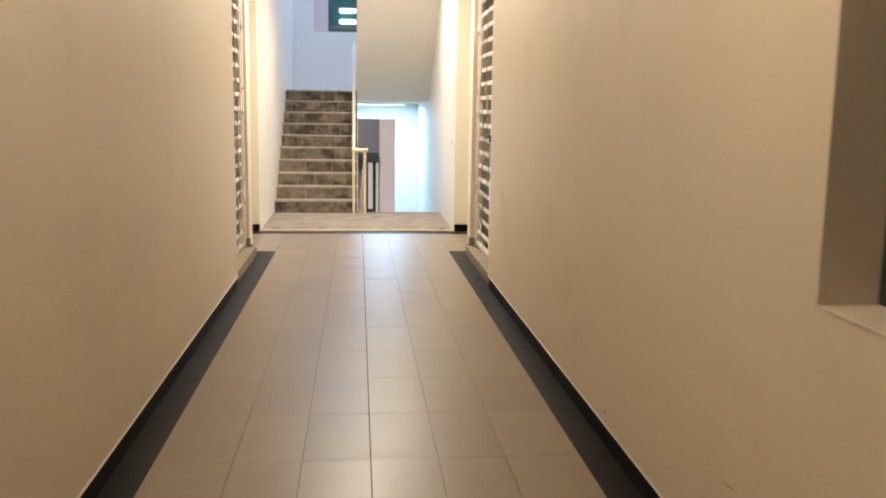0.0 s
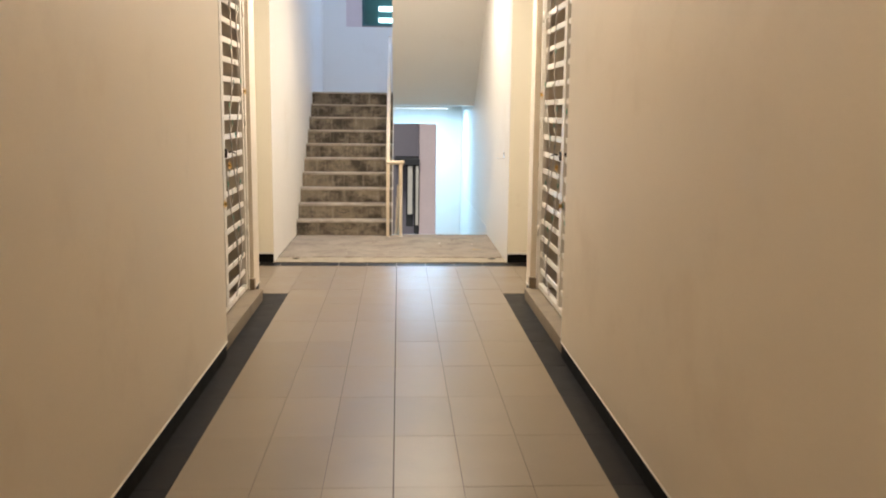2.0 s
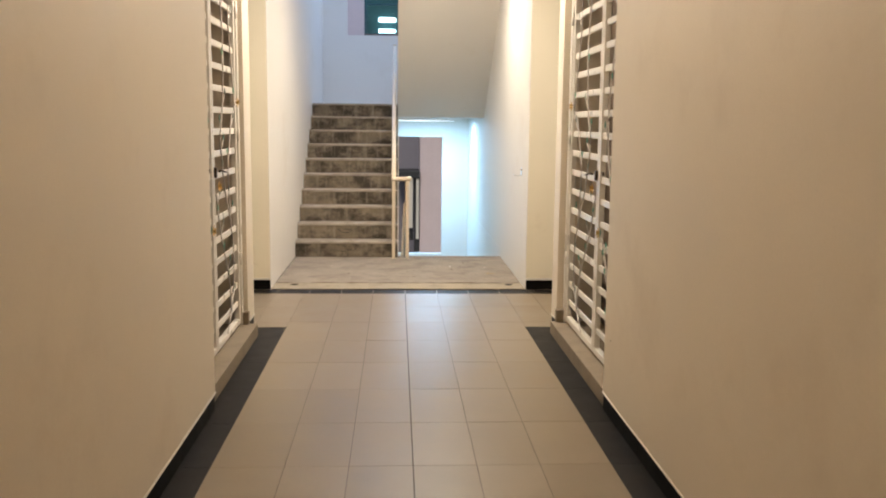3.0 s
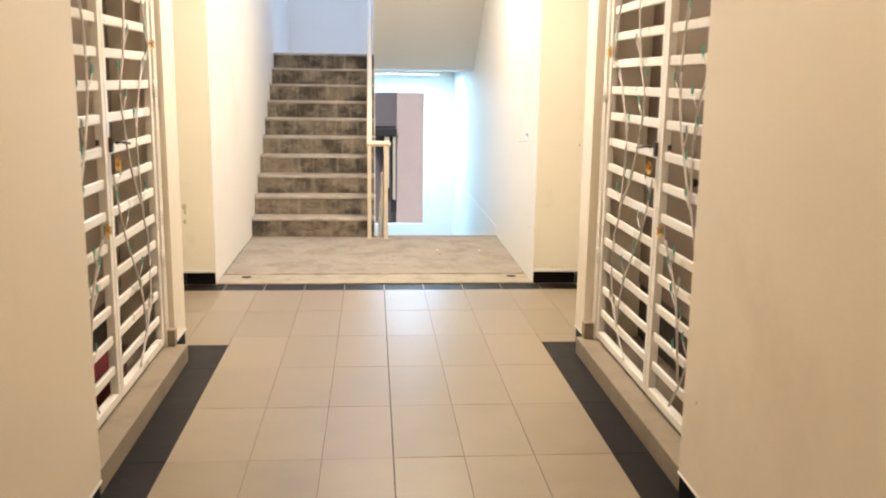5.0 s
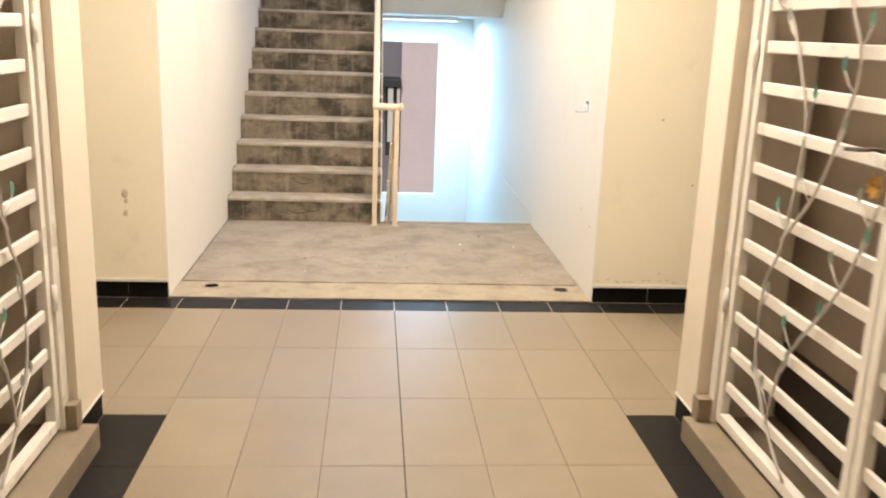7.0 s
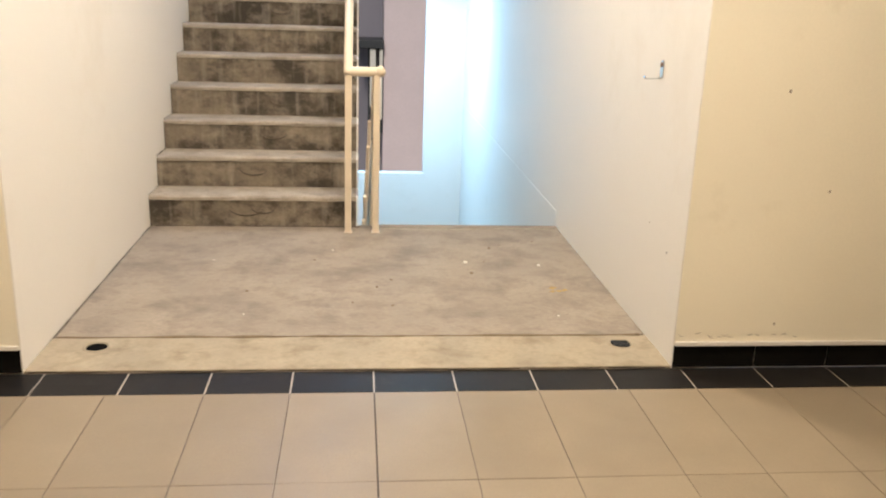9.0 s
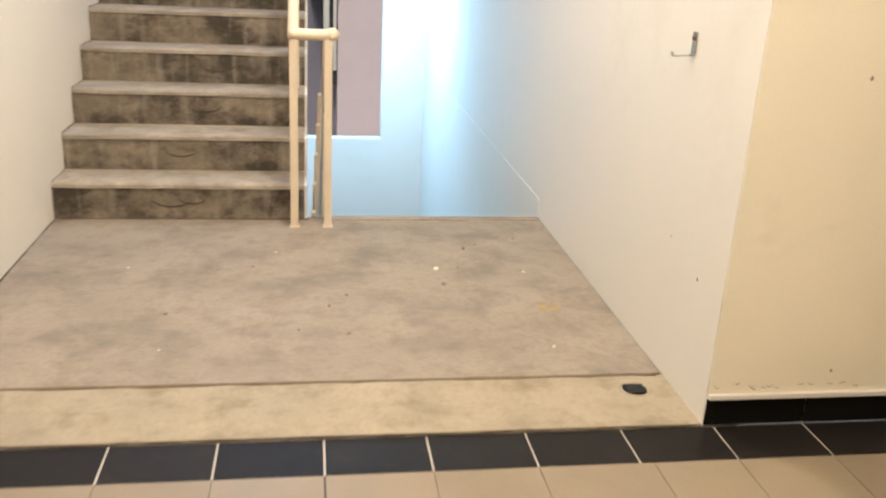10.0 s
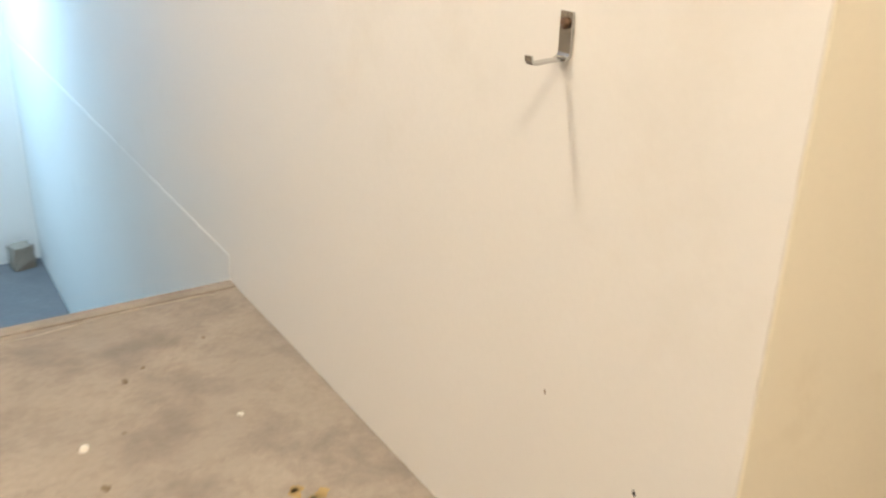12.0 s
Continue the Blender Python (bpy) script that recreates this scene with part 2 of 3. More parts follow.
# corridor walls: plaster stops above the recessed skirting
def side_wall(name, s):
    bm = bmesh.new()
    a, b = (W, W + 0.2) if s > 0 else (-W - 0.2, -W)
    if s > 0:
        box(bm, a, b, 2.16, G0[s], SK, TOP)
        box(bm, a, b, 0.6, 2.16, SK, 1.055)
        box(bm, a, b, 0.6, 2.16, 2.25, TOP)
        box(bm, a, b, -2.2, 0.6, SK, TOP)
    else:
        box(bm, a, b, -2.2, G0[s], SK, TOP)
    box(bm, a + (0.012 if s > 0 else 0), b - (0 if s > 0 else 0.012), -2.2, G0[s], -0.004, SK)
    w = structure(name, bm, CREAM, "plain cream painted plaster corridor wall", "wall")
    return w


wall_west = side_wall("wall_west", -1)
wall_east = side_wall("wall_east", 1)
for s, nm in ((-1, "pier_west"), (1, "pier_east")):
    WP = PIER[s]
    x0, x1 = sorted((s * WP, s * (W + 0.2)))
    xo = sorted((s * (WP + 0.012), s * (W + 0.2)))
    x4 = sorted((s * (W + 0.2), s * 4.2))
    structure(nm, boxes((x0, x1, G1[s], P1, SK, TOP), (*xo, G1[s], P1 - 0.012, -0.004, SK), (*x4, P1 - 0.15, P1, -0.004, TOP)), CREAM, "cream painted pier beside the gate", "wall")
    # lintel and box room behind the gate
    structure("lintel_" + nm[5:], boxes((x0, x1, G0[s], G1[s], 2.78, TOP)), CREAM, "cream plaster lintel over the gate", "wall")
    structure("wall_passage_" + nm[5:], boxes((*sorted((s * 4.2, s * 4.35)), P1 - 0.15, B1 + 0.15, -0.15, TOP)), CREAM, "cream wall closing the cross passage", "wall")
structure("wall_south", boxes((-W - 0.2, W + 0.2, -2.35, -2.2, -0.15, TOP)), CREAM, "cream painted end wall of the corridor", "wall")
structure("ceiling", boxes((-4.35, 4.35, -2.35, E + 0.0, TOP, TOP + 0.2)), WHITE, "flat white painted concrete ceiling", "ceiling")

# yellow wall across the passage, open to the landing
for s, nm, xa in ((-1, "wall_north_west", XL), (1, "wall_north_east", XR)):
    x0, x1 = sorted((xa, s * 4.2))
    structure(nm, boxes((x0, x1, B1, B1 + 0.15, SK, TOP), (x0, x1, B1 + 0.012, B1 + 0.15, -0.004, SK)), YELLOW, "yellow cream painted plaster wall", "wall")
    xw = sorted((xa, xa - s * 0.004))
    structure("jamb_" + nm[11:], boxes((*xw, B1 + 0.003, B1 + 0.15, 0.0, TOP)), WHITE, "white painted jamb of the landing opening", "wall")

# stairwell walls
UP = 7.2
structure("wall_landing_west", boxes((XL - 0.2, XL, B1 + 0.15, 15.5, -2.2, UP), (XL - 0.275, XL - 0.075, 15.5, BACK, -2.2, UP)), WHITE, "white painted stairwell wall with faint dirt marks", "wall")
structure("wall_landing_east", boxes((XR, XR + 0.2, B1 + 0.15, BACK, -2.2, UP)), WHITE, "white painted stairwell wall lit cool from the stairs", "wall")
structure("ledge_east", boxes((XR - 0.0025, XR, E + 0.004, BACK, -1.85, 0.10)), WHITE, "low white plastered ledge along the descending stairs", "ledge")
XB0, XB1 = XL - 0.275, XR + 0.2
OX0, OX1, OZ0, OZ1 = -1.0, 0.715, -0.72, 1.345   # lower opening
UX0, UX1, UZ0, UZ1 = -0.93, 0.9, 3.06, 5.0       # upper opening
structure("wall_back", boxes((XB0, XB1, BACK, BACK + 0.15, -2.2, OZ0), (XB0, OX0, BACK, BACK + 0.15, OZ0, OZ1), (OX1, XB1, BACK, BACK + 0.15, OZ0, OZ1),
                             (XB0, XB1, BACK, BACK + 0.15, OZ1, UZ0), (XB0, UX0, BACK, BACK + 0.15, UZ0, UZ1), (UX1, XB1, BACK, BACK + 0.15, UZ0, UZ1),
                             (XB0, XB1, BACK, BACK + 0.15, UZ1, UP)), WHITE, "white painted back wall of the stairwell with two openings", "wall")
structure("ceiling_stairwell", boxes((XB0, XB1, B1, BACK + 0.15, UP, UP + 0.15)), WHITE, "white stairwell ceiling", "ceiling")
structure("wall_upper_front", boxes((XL - 0.2, XR + 0.2, B1, B1 + 0.15, TOP + 0.2, UP)), WHITE, "white wall over the landing", "wall")
structure("half_landing_upper", boxes((XL - 0.075, -0.07, YT + 0.28, BACK, 1.67, 1.85), (-0.07, XR, YT + 0.02, BACK, 1.67, 1.85)), (WHITE,), "white-painted underside of the upper half landing", "landing")
structure("half_landing_lower", boxes((XL - 0.075, XR, 15.68, BACK, -2.05, -1.85)), CEMENT, "grey concrete lower half landing", "landing")

# underside of the returning flight
bm = bmesh.new()
prof = [(15.66, 1.67), (15.66, 1.85), (13.34, 3.65), (13.34, 3.44)]
va = [bm.verts.new((-0.07, y, z)) for y, z in prof]
vb = [bm.verts.new((XR, y, z)) for y, z in prof]
bm.faces.new(va), bm.faces.new(vb[::-1])
for i in range(4):
    bm.faces.new((va[i], vb[i], vb[(i + 1) % 4], va[(i + 1) % 4]))
structure("returning_flight", bm, WHITE, "smooth white sloping underside of the returning stair flight", "stairs")


# ---- stairs ----
def step_mesh(x0, x1, i, y, z):
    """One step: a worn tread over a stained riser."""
    bm = bmesh.new()
    nx = 14
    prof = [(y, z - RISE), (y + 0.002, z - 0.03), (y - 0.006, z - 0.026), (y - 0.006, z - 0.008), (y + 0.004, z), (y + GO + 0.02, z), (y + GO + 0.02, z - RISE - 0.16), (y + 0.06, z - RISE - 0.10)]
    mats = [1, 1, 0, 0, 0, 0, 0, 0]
    rows = []
    for k in range(nx + 1):
        x = x0 + (x1 - x0) * k / nx
        rows.append([bm.verts.new((x, py + (0.005 * noise.noise((x * 6, i * 3.1, j * 0.7)) if 0 < j < 5 else 0), pz + (0.004 * noise.noise((x * 5, i * 2.3, 9)) if 1 < j < 5 else 0))) for j, (py, pz) in enumerate(prof)])
    m = len(prof)
    for a, b in zip(rows, rows[1:]):
        for j in range(m):
            f = bm.faces.new((a[j], b[j], b[(j + 1) % m], a[(j + 1) % m]))
            f.material_index = mats[j]
    bm.faces.new(rows[0]), bm.faces.new(rows[-1][::-1])
    return bm


stair_up = thing("stairs_up", "worn grey concrete stairs with stained risers", "stairs")
stair_up["kind"] = "structure"
for i in range(N):
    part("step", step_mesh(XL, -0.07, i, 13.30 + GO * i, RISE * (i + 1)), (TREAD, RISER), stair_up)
part("stringer", boxes(*[(-0.07, -0.058, 13.32 + GO * i, 13.32 + GO * (i + 1), RISE * i - 0.12, RISE * (i + 1) - 0.012) for i in range(N)]), WHITE, stair_up, "white painted stair side")
stair_down = thing("stairs_down", "grey concrete stairs going down from the landing", "stairs")
stair_down["kind"] = "structure"
for i in range(N - 1):
    part("step", boxes((0.07, XR - 0.004, E + GO * i, E + GO * (i + 1) + 0.004, -RISE * (i + 2) - 0.1, -RISE * (i + 1))), TREAD, stair_down)
part("edge_strip", soft_box(0.07, XR, E - 0.05, E + 0.006, -0.18, 0.006, 0.004), CONCRETE, stair_down, "chipped cement edge of the landing")

# ---- handrail ----
rail = thing("stair_handrail", "cream painted tubular steel stair handrail with square posts", "handrail", at=(-0.03, 13.19, 0))
O = Vector((-0.03, 13.19, 0))


def at_rail(bm):
    bmesh.ops.translate(bm, vec=-O, verts=bm.verts[:])
    return bm


PX, QX, PY, RH = -0.117, 0.045, 13.19, 0.925
SL = RISE / GO
for px in (PX, QX):
    p = part("post", at_rail(soft_box(px - 0.019, px + 0.019, PY - 0.019, PY + 0.019, 0.0, RH, 0.004)), RAIL, rail)
    part("foot_plate", at_rail(soft_box(px - 0.024, px + 0.024, PY - 0.024, PY + 0.024, 0.0, 0.006, 0.002)), RAIL, rail)
part("top_bar", at_rail(tube([(PX - 0.022, PY, RH + 0.012), (PX, PY, RH + 0.012), (QX, PY, RH + 0.012), (QX + 0.028, PY, RH + 0.012)], 0.027, 14)), RAIL, rail)
LEN = 2.42
part("rising_rail", at_rail(tube([(PX, PY - 0.005, RH - 0.005), (PX, PY, RH + 0.02), (PX, PY + 0.1, RH + 0.08), (PX, PY + LEN, RH + SL * LEN)], 0.026, 14)), RAIL, rail)
part("rising_rail", at_rail(tube([(PX, PY + 0.02, 0.5), (PX, PY + LEN, 0.5 + SL * LEN)], 0.014, 10)), RAIL, rail)
part("falling_rail", at_rail(tube([(QX, PY, RH + 0.01), (QX, PY + 0.12, RH - 0.02), (QX, PY + LEN, RH - SL * LEN + 0.1)], 0.026, 14)), RAIL, rail)
for k in range(5):
    dz, bx = 0.12 + 0.15 * k, -0.025 + 0.008 * k
    part("infill_bar", at_rail(tube([(bx, PY + 0.12, dz - 0.08), (bx, PY + LEN, dz - SL * LEN + 0.02)], 0.011, 8)), RAIL, rail)
bm = bmesh.new()
bmesh.ops.create_uvsphere(bm, u_segments=14, v_segments=10, radius=0.033, matrix=Matrix.Translation((QX + 0.018, PY, RH + 0.014)))
for f in bm.faces:
    f.smooth = True
part("elbow", at_rail(bm), RAIL, rail)
for k in (1, 2, 3):
    y = PY + 0.79 * k
    part("post", at_rail(boxes((PX - 0.016, PX + 0.016, y - 0.016, y + 0.016, RISE * (int((y - 13.30) / GO) + 1) - 0.01, RH + SL * (y - PY)))), RAIL, rail)
    part("post", at_rail(boxes((QX - 0.016, QX + 0.016, y - 0.016, y + 0.016, -SL * (y - PY) - 0.1, RH - SL * (y - PY) + 0.08))), RAIL, rail)
part("top_post", at_rail(soft_box(PX - 0.02, PX + 0.02, PY + LEN - 0.02, PY + LEN + 0.02, 1.85, RH + SL * LEN + 0.03, 0.004)), RAIL, rail)


# ---- gates ----
GATE_X, GZ0, GZ1 = {-1: 1.245, 1: 1.222}, 0.105, 2.76
SPLIT = {-1: 8.47, 1: 8.45}  # where the leaves meet
PITCH = 0.1395


def make_gate(s):
    """A double-leaf gate in its recess. s: the side of the corridor."""
    name = "east" if s > 0 else "west"
    GX, Y0 = GATE_X[s], G0[s]
    xs = lambda a, b: sorted((s * a, s * b))
    structure("threshold_" + name, soft_box(*xs(1.10 if s > 0 else 1.115, W + 0.42), Y0 + 0.002, G1[s] - 0.002, -0.004, GZ0 - 0.01, 0.006), THRESH, "raised tan rendered door threshold", "threshold")
    gate = thing("metal_gate", "white enamelled double steel gate with flat bars and vine ornaments", "gate", "pair of facing gates", (s * GX, Y0, GZ0))
    O = Vector((s * GX, Y0, GZ0))

    def p(nm, bm, mat, parent=gate, label=""):
        bmesh.ops.translate(bm, vec=-O, verts=bm.verts[:])
        return part(nm, bm, mat, parent, label)

    # outer frame
    p("frame_post", soft_box(*xs(GX - 0.03, GX + 0.03), Y0 + 0.003, Y0 + 0.065, GZ0 - 0.008, GZ1, 0.004), GATE)
    p("frame_post", soft_box(*xs(GX - 0.03, GX + 0.03), G1[s] - 0.065, G1[s] - 0.003, GZ0 - 0.008, GZ1, 0.004), GATE)
    p("frame_head", soft_box(*xs(GX - 0.03, GX + 0.03), Y0 + 0.066, G1[s] - 0.066, GZ1 - 0.06, GZ1, 0.004), GATE)
    p("pier_block", soft_box(*xs(PIER[s] - 0.012, GX - 0.032), G1[s] - 0.06, G1[s] - 0.003, GZ0 - 0.008, GZ0 + 0.085, 0.003), THRESH, gate, "tan cement foot block")
    for k in range(2):
        y0, y1 = ((Y0 + 0.07, SPLIT[s] - 0.002), (SPLIT[s] + 0.002, G1[s] - 0.07))[k]
        leaf = new("gate_leaf")
        leaf.parent = gate
        part_ = lambda nm, bm, mat, label="": p(nm, bm, mat, leaf, label)
        for ya in (y0 + 0.002, y1 - 0.040):
            part_("stile", soft_box(*xs(GX - 0.019, GX + 0.019), ya, ya + 0.038, GZ0 + 0.01, GZ1 - 0.065, 0.004), GATE)
        part_("bottom_rail", soft_box(*xs(GX - 0.019, GX + 0.019), y0 + 0.04, y1 - 0.04, GZ0 + 0.01, GZ0 + 0.05, 0.004), GATE)
        j = 1
        while GZ0 + 0.02 + PITCH * j < GZ1 - 0.09:
            z = GZ0 + 0.02 + PITCH * j
            part_("bar", soft_box(*xs(GX - 0.008, GX + 0.008), y0 + 0.038, y1 - 0.038, z - 0.021, z + 0.021, 0.004, 1), GATE)
            j += 1
        for hz in (0.55, 1.45, 2.3):
            yy = y0 if k == 0 else y1
            part_("hinge", tube([(s * (GX - 0.03), yy, hz), (s * (GX - 0.03), yy, hz + 0.09)], 0.009, 8), GATE)
        # vines: heights and places across the leaf, from the hinge side
        XV = s * (GX - 0.022)
        Y = lambda u: (y1 - u * (y1 - y0)) if k == 1 else (y0 + u * (y1 - y0))
        if k == 1:
            stems = [[(0.62, 0.16), (0.42, 0.31), (0.30, 0.49), (0.30, 0.74), (0.39, 0.90), (0.45, 1.24), (0.41, 1.38), (0.25, 1.62), (0.12, 1.72), (0.3, 2.2), (0.3, 2.5)],
                     [(0.44, 0.28), (0.52, 0.54), (0.80, 0.86), (0.94, 1.13)],
                     [(0.38, 0.91), (0.57, 1.10), (0.68, 1.31), (0.73, 1.50), (0.62, 1.70), (0.56, 2.1), (0.66, 2.5)]]
            flowers = [(0.95, 1.18), (0.12, 1.72)]
        else:
            stems = [[(0.55, 0.18), (0.35, 0.38), (0.24, 0.61), (0.29, 0.86), (0.38, 1.02), (0.52, 1.19), (0.65, 1.40), (0.69, 1.57), (0.66, 1.8), (0.5, 2.2), (0.46, 2.5)],
                     [(0.43, 0.31), (0.52, 0.59), (0.61, 0.73), (0.78, 0.88)],
                     [(0.42, 1.07), (0.43, 1.34), (0.37, 1.51), (0.24, 1.65), (0.16, 1.72)]]
            flowers = [(0.79, 0.92), (0.15, 1.72)]
        for st in stems:
            pts = spline([(XV, Y(u), z) for u, z in st], 6)
            vine = part_("vine_stem", tube(pts, 0.0055, 6), STEM, "twisted silver wire vine")
            for a, b in ((0.14, 1), (0.28, -1), (0.42, 1), (0.55, -1), (0.68, 1), (0.80, -1), (0.92, 1)):
                q = pts[int(a * (len(pts) - 1))]
                tip = q + Vector((-s * 0.006, b * 0.055, 0.06))
                bm = bmesh.new()
                tb = tube([q, (q + tip) / 2 + Vector((0, 0, -0.008)), tip], 0.0028, 5)
                p("twig", tb, STEM, leaf)
                w, h = 0.015, 0.045
                lv = [bm.verts.new(tip + Vector(c)) for c in ((0, 0, -0.012), (-s * 0.004, -w, 0.01), (-s * 0.004, -w * 0.8, h * 0.7), (0, 0, h), (-s * 0.004, w * 0.8, h * 0.7), (-s * 0.004, w, 0.01), (s * 0.004, 0, 0.016))]
                for i in range(6):
                    bm.faces.new((lv[6], lv[i], lv[(i + 1) % 6]))
                bmesh.ops.solidify(bm, geom=bm.faces[:], thickness=0.002)
                p("vine_leaf", bm, LEAF if (int(a * 50) + k + (b > 0)) % 3 else PALE_LEAF, leaf)
        for u, z in flowers:
            c = Vector((s * (GX - 0.035), Y(u), z))
            bm = bmesh.new()
            for ring, (n, rr, ln) in enumerate(((6, 0.022, 0.034), (5, 0.012, 0.024))):
                for i in range(n):
                    a = 2 * math.pi * (i + 0.5 * ring) / n
                    dd, ee = Vector((0, math.cos(a), math.sin(a))), Vector((0, -math.sin(a), math.cos(a)))
                    o = c + Vector((-s * 0.010 * ring, 0, 0))
                    v = [bm.verts.new(o + q) for q in (dd * 0.004, dd * rr + ee * 0.014 + Vector((-s * 0.006, 0, 0)), dd * (rr + ln * 0.6) + Vector((-s * 0.014, 0, 0)), dd * rr - ee * 0.014 + Vector((-s * 0.006, 0, 0)))]
                    bm.faces.new(v)
            bmesh.ops.solidify(bm, geom=bm.faces[:], thickness=0.003)
            part_("flower", bm, GOLD, "gilded metal rose")
        if k == 1:
            ym = y0 + 0.02
            part_("latch", soft_box(*xs(GX - 0.036, GX - 0.02), ym - 0.012, ym + 0.016, 1.235, 1.30, 0.004), BRONZE, "dark metal latch box")
            part_("lever", tube([(s * (GX - 0.05), ym, 1.275), (s * (GX - 0.065), ym + 0.02, 1.28), (s * (GX - 0.065), ym + 0.09, 1.27), (s * (GX - 0.062), ym + 0.17, 1.262)], 0.006, 8), BRONZE, "dark lever handle")
        else:
            part_("lock_plate", soft_box(*xs(GX - 0.03, GX - 0.018), y1 - 0.16, y1 - 0.135, 1.275, 1.30, 0.003), BRONZE)
    # recess behind the gate with the flat's door
    structure("reveal_" + name, boxes((*xs(W + 0.2, W + 0.42), Y0 - 0.15, Y0, -0.004, 2.9), (*xs(W + 0.2, W + 0.42), G1[s], P1 - 0.152, -0.004, 2.9), (*xs(W + 0.2, W + 0.42), Y0, G1[s], 2.78, 2.9),
                                      (*xs(W + 0.42, W + 0.52), Y0 - 0.15, P1 - 0.15, -0.15, 2.9)), CREAM, "cream plastered door recess", "wall")
    door = thing("door_" + ("1" if s > 0 else "2"), "taupe brown wooden double door behind the gate", "door", at=(s * (W + 0.40), Y0, GZ0))
    door["kind"] = "structure"
    O = Vector((s * (W + 0.40), Y0, GZ0))
    ymid = (Y0 + G1[s]) / 2
    for a, b in ((Y0 + 0.01, ymid - 0.003), (ymid + 0.003, G1[s] - 0.01)):
        p("door_panel", soft_box(*xs(W + 0.375, W + 0.415), a, b, 0.42, 2.76, 0.004), DOOR, door)
        # door is darker below 0.416 m
        p("kick_panel", soft_box(*xs(W + 0.385, W + 0.415), a, b, GZ0 + 0.0, 0.416, 0.004), DARK, door, "lower part of the door in a darker colour")
    p("door_knob", tube([(s * (W + 0.375), ymid + 0.07, 1.1), (s * (W + 0.35), ymid + 0.07, 1.1), (s * (W + 0.33), ymid + 0.07, 1.1)], [0.012, 0.022, 0.016], 12), BRONZE, door)


make_gate(1)
make_gate(-1)
# folded red cloth on the west threshold
bm = soft_box(-1.50, -1.30, 8.35, 8.85, GZ0 - 0.01, GZ0 + 0.12, 0.03, 3)
bmesh.ops.subdivide_edges(bm, edges=bm.edges[:], cuts=2, use_grid_fill=True)
for v in bm.verts:
    v.co += noise.noise_vector(v.co * 12) * 0.012 * min(1, (v.co.z - GZ0 + 0.01) * 20)
tagged(part("folded_cloth", bm, RED), "dark red folded cloth behind the gate bars", "cloth")

# ---- wall window by the start ----
win = thing("window_1", "dark glazed window set in the corridor wall", "window", at=(W + 0.17, 1.46, 1.03))
win["kind"] = "structure"


def at_win(bm):
    bmesh.ops.translate(bm, vec=-Vector((W + 0.17, 1.46, 1.03)), verts=bm.verts[:])
    return bm


part("window_sill", at_win(soft_box(W - 0.004, W + 0.2, 0.602, 2.158, 1.055, 1.061, 0.002)), CREAM, win)
part("window_frame", at_win(boxes((W + 0.16, W + 0.2, 0.6, 2.16, 1.062, 1.10), (W + 0.16, W + 0.2, 0.6, 2.16, 2.2, 2.25), (W + 0.16, W + 0.2, 0.6, 0.65, 1.10, 2.2), (W + 0.16, W + 0.2, 2.12, 2.16, 1.10, 2.2), (W + 0.16, W + 0.2, 1.44, 1.48, 1.10, 2.2))), IRON, win, "dark metal frame")
for a, b in ((0.65, 1.44), (1.48, 2.12)):
    part("pane", at_win(boxes((W + 0.176, W + 0.184, a, b, 1.10, 2.2))), DARK, win, "dark unlit pane")

# ---- hook ----
hook = thing("wall_hook", "small chrome angle hook screwed to the white wall", "hook", at=(XR, 11.66, 1.085))
O = Vector((XR, 11.66, 1.085))
def bent_strip(path, width, thick, bevel):
    """A flat metal strip bent along x, z points."""
    bm = bmesh.new()
    P = [Vector((x, 0, z)) for x, z in path]
    rings = []
    for i, q in enumerate(P):
        d = (P[min(i + 1, len(P) - 1)] - P[max(i - 1, 0)]).normalized()
        nrm = Vector((-d.z, 0, d.x)) * thick / 2
        wd = Vector((0, width / 2, 0))
        rings.append([bm.verts.new(q + a) for a in (nrm - wd, nrm + wd, -nrm + wd, -nrm - wd)])
    for a, b in zip(rings, rings[1:]):
        for k in range(4):
            bm.faces.new((a[k], a[(k + 1) % 4], b[(k + 1) % 4], b[k]))
    bm.faces.new(rings[0]), bm.faces.new(rings[-1][::-1])
    bmesh.ops.bevel(bm, geom=[e for e in bm.edges if e.calc_face_angle(0) > 1.2], offset=bevel, segments=2, affect="EDGES")
    return bm


elbow = [(-0.013 + 0.010 * math.cos(a), 0.003 + 0.010 * math.sin(a)) for a in (-math.pi / 2 * k / 5 for k in range(6))]
part("plate", bent_strip([(-0.003, 0.066), (-0.003, 0.03), *elbow], 0.028, 0.005, 0.0012), CHROME, hook)
part("arm", bent_strip([(-0.0135, -0.007), (-0.04, -0.008), (-0.062, -0.010), (-0.070, -0.009), (-0.073, -0.004), (-0.074, 0.003)], 0.016, 0.004, 0.001), CHROME, hook)
sc = tube([(XR - 0.005, 11.66, 1.133), (XR - 0.010, 11.66, 1.133), (XR - 0.012, 11.66, 1.133)], [0.009, 0.009, 0.004], 12)
bmesh.ops.translate(sc, vec=-O, verts=sc.verts[:])
part("screw", sc, RUST, hook, "rusty screw head")

